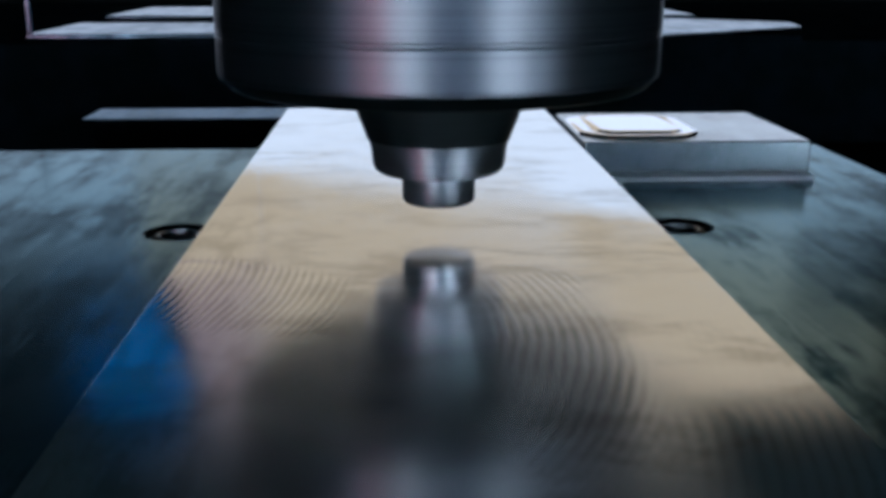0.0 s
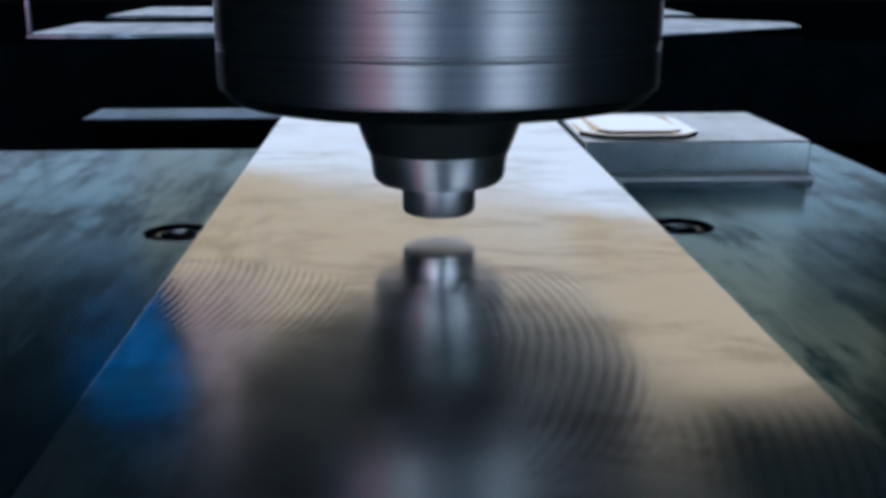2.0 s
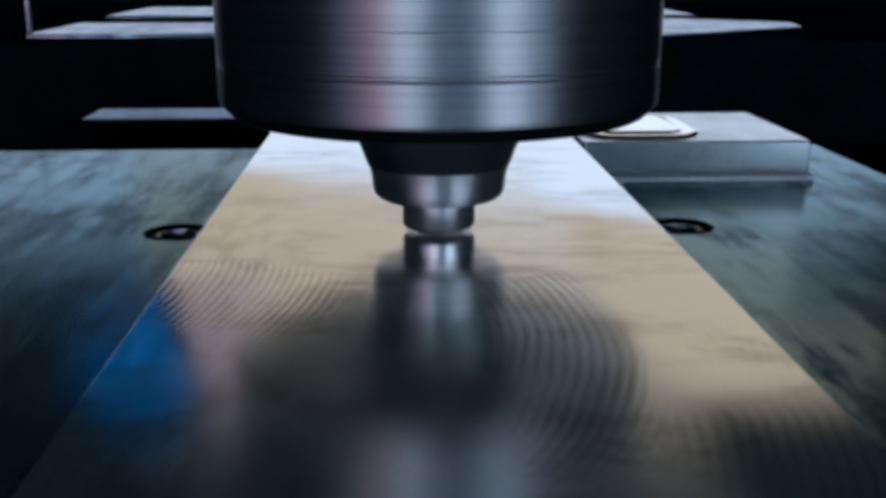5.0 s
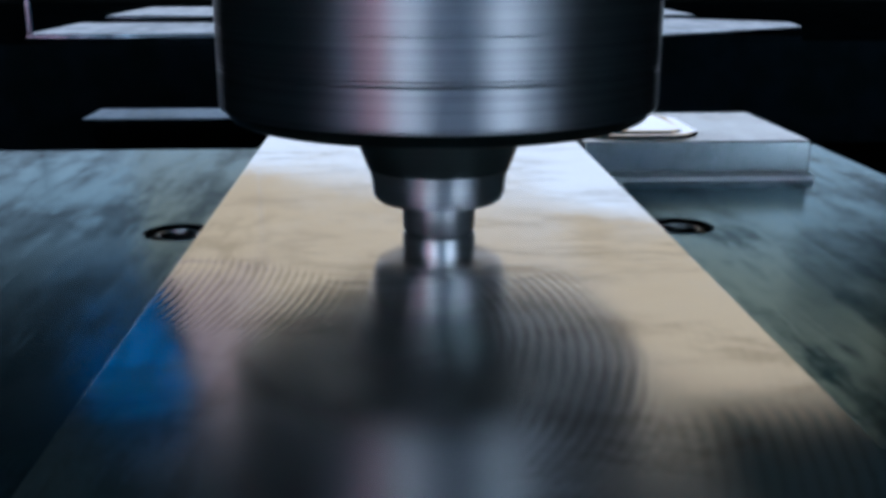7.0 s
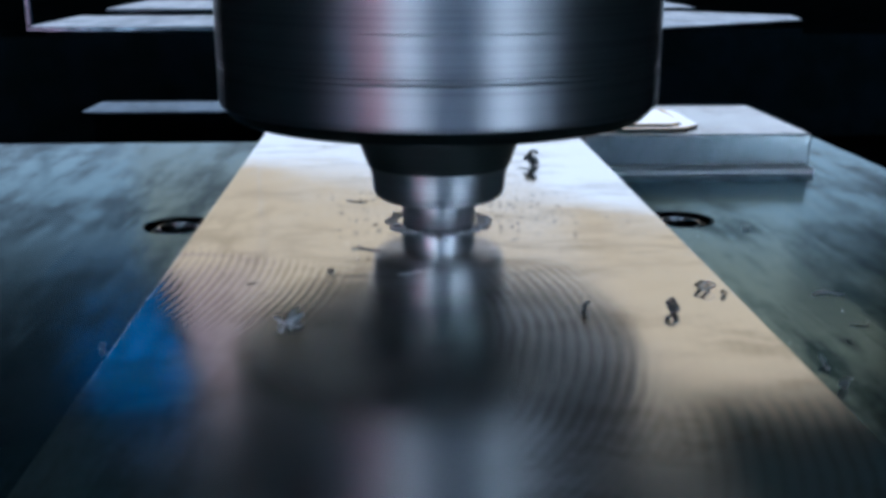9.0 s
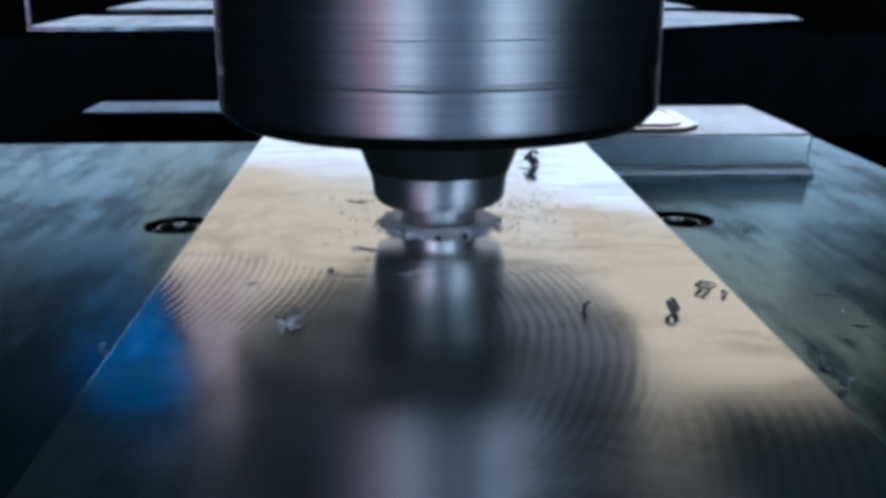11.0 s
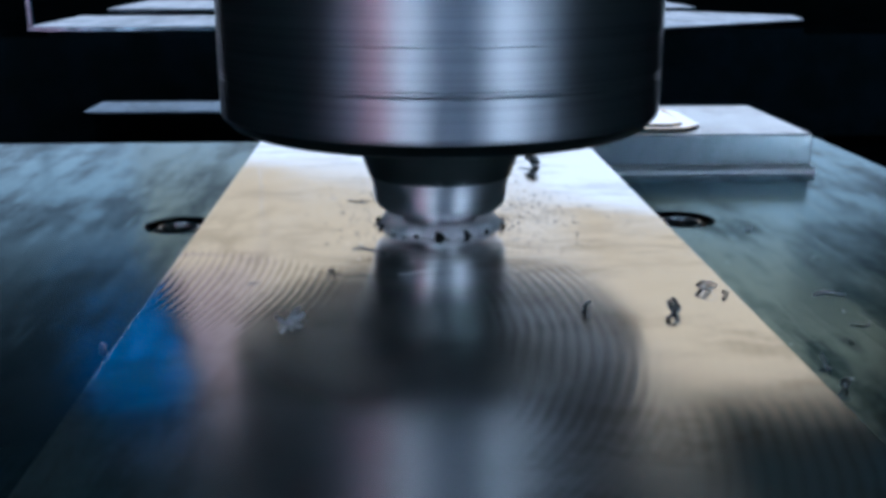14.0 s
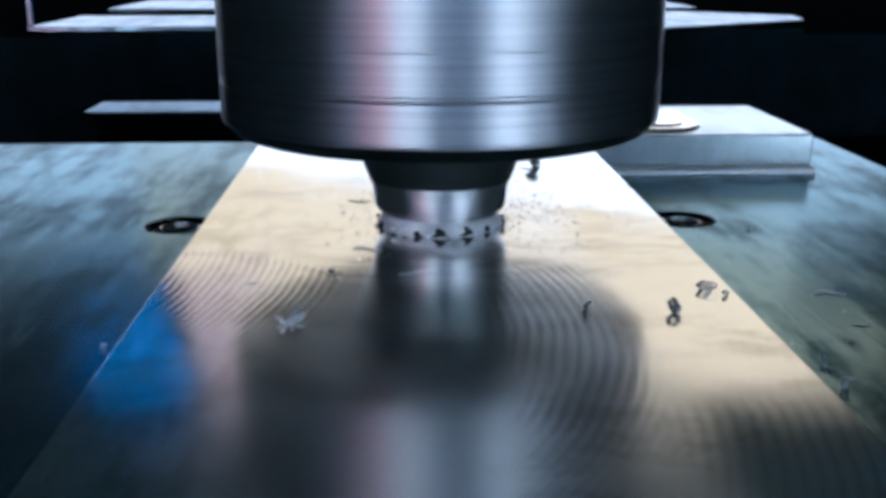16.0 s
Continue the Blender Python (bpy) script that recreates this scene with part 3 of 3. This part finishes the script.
for k, (x, y, z, kind, size, turn, t, bright) in enumerate(CURLS):
    mat = CHIP if bright else DARKCHIP
    size *= 1.45 if bright else 1.2
    if kind == "torn":
        lobes = ((150, 1.0, 0.3), (62, 1.9, 0.2), (72, 2.7, 0.15), (-30, 0.9, 0.2), (215, 0.7, 0.4)) if x < 0 else ((20, 1.6, 0.5), (200, 1.2, 0.1), (60, 1.1, 0.6))
        bm, word = torn(size * 0.72, lobes, k + 3), "ragged torn"
    elif kind == "curl":
        bm, word = curl(size, 0.8 + 0.8 * rng.random(), size * (0.45 if bright else 0.65), size * 0.09, k + 3), "curled"
    else:
        bm, word = sliver(size * 4, size * 0.32, 0.10 + 0.12 * rng.random(), k + 3), "thin wavy"
    ob = thing("metal_chip", bm, mat, ("bright " if bright else "dull grey ") + word + " aluminium chip thrown from the pin", "metal chip", "metal chips", smooth=0 if kind == "torn" else 50)
    thrown(ob, x, y, z, turn, t)

CRUMBS = [mesh("crumb", crumb(0.00012 + 0.000032 * k, k), SPECK, 0) for k in range(6)]
CRUMBS += [mesh("crumb", sliver(0.0004 + 0.0002 * k, 0.00016, 0.15, k), SPECK, 0) for k in range(4)]
GLINTS = [mesh("glint", crumb(0.00014 + 0.00004 * k, 20 + k), CHIP, 0) for k in range(4)]
for k in range(300):
    if k < 205:
        x, y = 0.012 + abs(rng.gauss(0, 0.012)), rng.gauss(0.010, 0.016)
    elif k < 275:
        x, y = -0.012 - abs(rng.gauss(0, 0.008)), rng.gauss(0.008, 0.014)
    else:
        a = radians(rng.uniform(190, 350))
        x, y = 0.0145 * math.cos(a), 0.0145 * math.sin(a)
    x = min(x, 0.047)
    ob = tagged(new("metal_crumb", CRUMBS[int(10 * rng.random() ** 1.3)]), "tiny dark aluminium crumb lying on the plate", "metal crumb", "metal crumbs")
    late = 6.9 + 2.2 * rng.random() if k % 3 else 9.2 + 5 * rng.random()
    thrown(ob, x, y, 0.0, rng.uniform(0, 360), late)
for k in range(22):
    x, y = rng.gauss(-0.004, 0.013), -0.016 - abs(rng.gauss(0, 0.012))
    if k > 15:
        x, y = rng.uniform(0.055, 0.085), rng.uniform(-0.05, 0.03)
    ob = tagged(new("metal_crumb", GLINTS[k % 4]), "tiny bright aluminium crumb lying loose", "metal crumb", "bright metal crumbs")
    thrown(ob, x, y, 0.0 if k < 16 else -0.01, rng.uniform(0, 360), 7.8 + 1.4 * rng.random())
ob = tagged(new("metal_crumb", CRUMBS[3]), "tiny dark speck lying on the plate", "metal crumb", "metal crumbs")
ob.matrix_basis = pose(-0.0304, 0.0885, 0, 0, 0, 40)


# ---- motion ----
DROP = [(0.0, 6.2), (1.0, 5.1), (2.0, 3.97), (3.0, 2.85), (3.5, 2.22), (4.0, 1.63), (4.5, 1.15), (5.0, 0.78),
        (5.5, 0.46), (6.0, 0.22), (6.5, 0.07), (7.0, 0.0), (7.5, -0.12), (8.0, -0.25), (8.5, -0.5), (9.0, -0.78), (9.5, -1.05), (10.5, -1.5),
        (11.5, -1.9), (12.0, -2.1), (12.5, -2.38), (13.0, -2.5), (13.5, -2.7), (14.0, -2.85), (14.5, -3.08), (15.0, -3.3), (15.5, -3.5), (16.0, -3.72)]


def motions():
    rows = []
    for k in range(481):
        t = k / 30
        z = float(np.interp(t, [a for a, _ in DROP], [b for _, b in DROP])) / 1000
        rows.append((t, pose(0, 0, z, 0, 0, (k * 80) % 360)))
    walk(tool, rows)
    for ob, turn, lag, up in petals:
        rows = []
        for t, out, z, tip in ((0, -0.0056, -0.0022, 0), (7.6, -0.0056, -0.0022, 0), (8.2, -0.0042, -0.0008, 0), (8.8, -0.0026, 0.0, 0), (9.2, -0.0020, 0.0, 0),
                               (10.3, -0.0008, 0.0, 1), (11.5, 0.0, -0.0001, -2), (13.5, 0.0003, -0.0002, -5), (15.0, 0.0003, -0.0005, -6), (16.0, 0.0003, -0.0006, -6)):
            t = t + lag * 0.5 if 0 < t < 16 else t
            rows.append((t, pose(0, 0, 0, 0, 0, turn) @ pose(out, 0, z + (up if t > 8 else 0), 0, -tip, 0)))
        walk(ob, rows)
    walk(swell, [(0, pose(0, 0, -0.0032)), (8.0, pose(0, 0, -0.0032)), (9.2, pose(0, 0, -0.0024)), (11.5, pose(0, 0, -0.0013)), (13.5, pose(0, 0, -0.0009)), (14.3, pose(0, 0, -0.0006)), (15.0, pose(0, 0, -0.0001)), (16.0, pose(0, 0, 0.0))])
    for ob, x, y, z, turn, t, tilt in flights:
        r = math.hypot(x, y)
        c, d = x / r, y / r
        start = pose(0.004 * c, 0.004 * d, -0.0075, 0, 0, turn)
        rows = [(0.0, start), (t, start)]
        for u in (0.2, 0.4, 0.6, 0.8, 1.0):
            rad = 0.004 + (r - 0.004) * u
            h = z * u + 0.010 * 4 * u * (1 - u)
            rows.append((t + 0.2 * u, pose(rad * c, rad * d, h, 70 * (1 - u), 40 * (1 - u), turn)))
        rows.append((16.0, rows[-1][1]))
        walk(ob, rows)


motions()
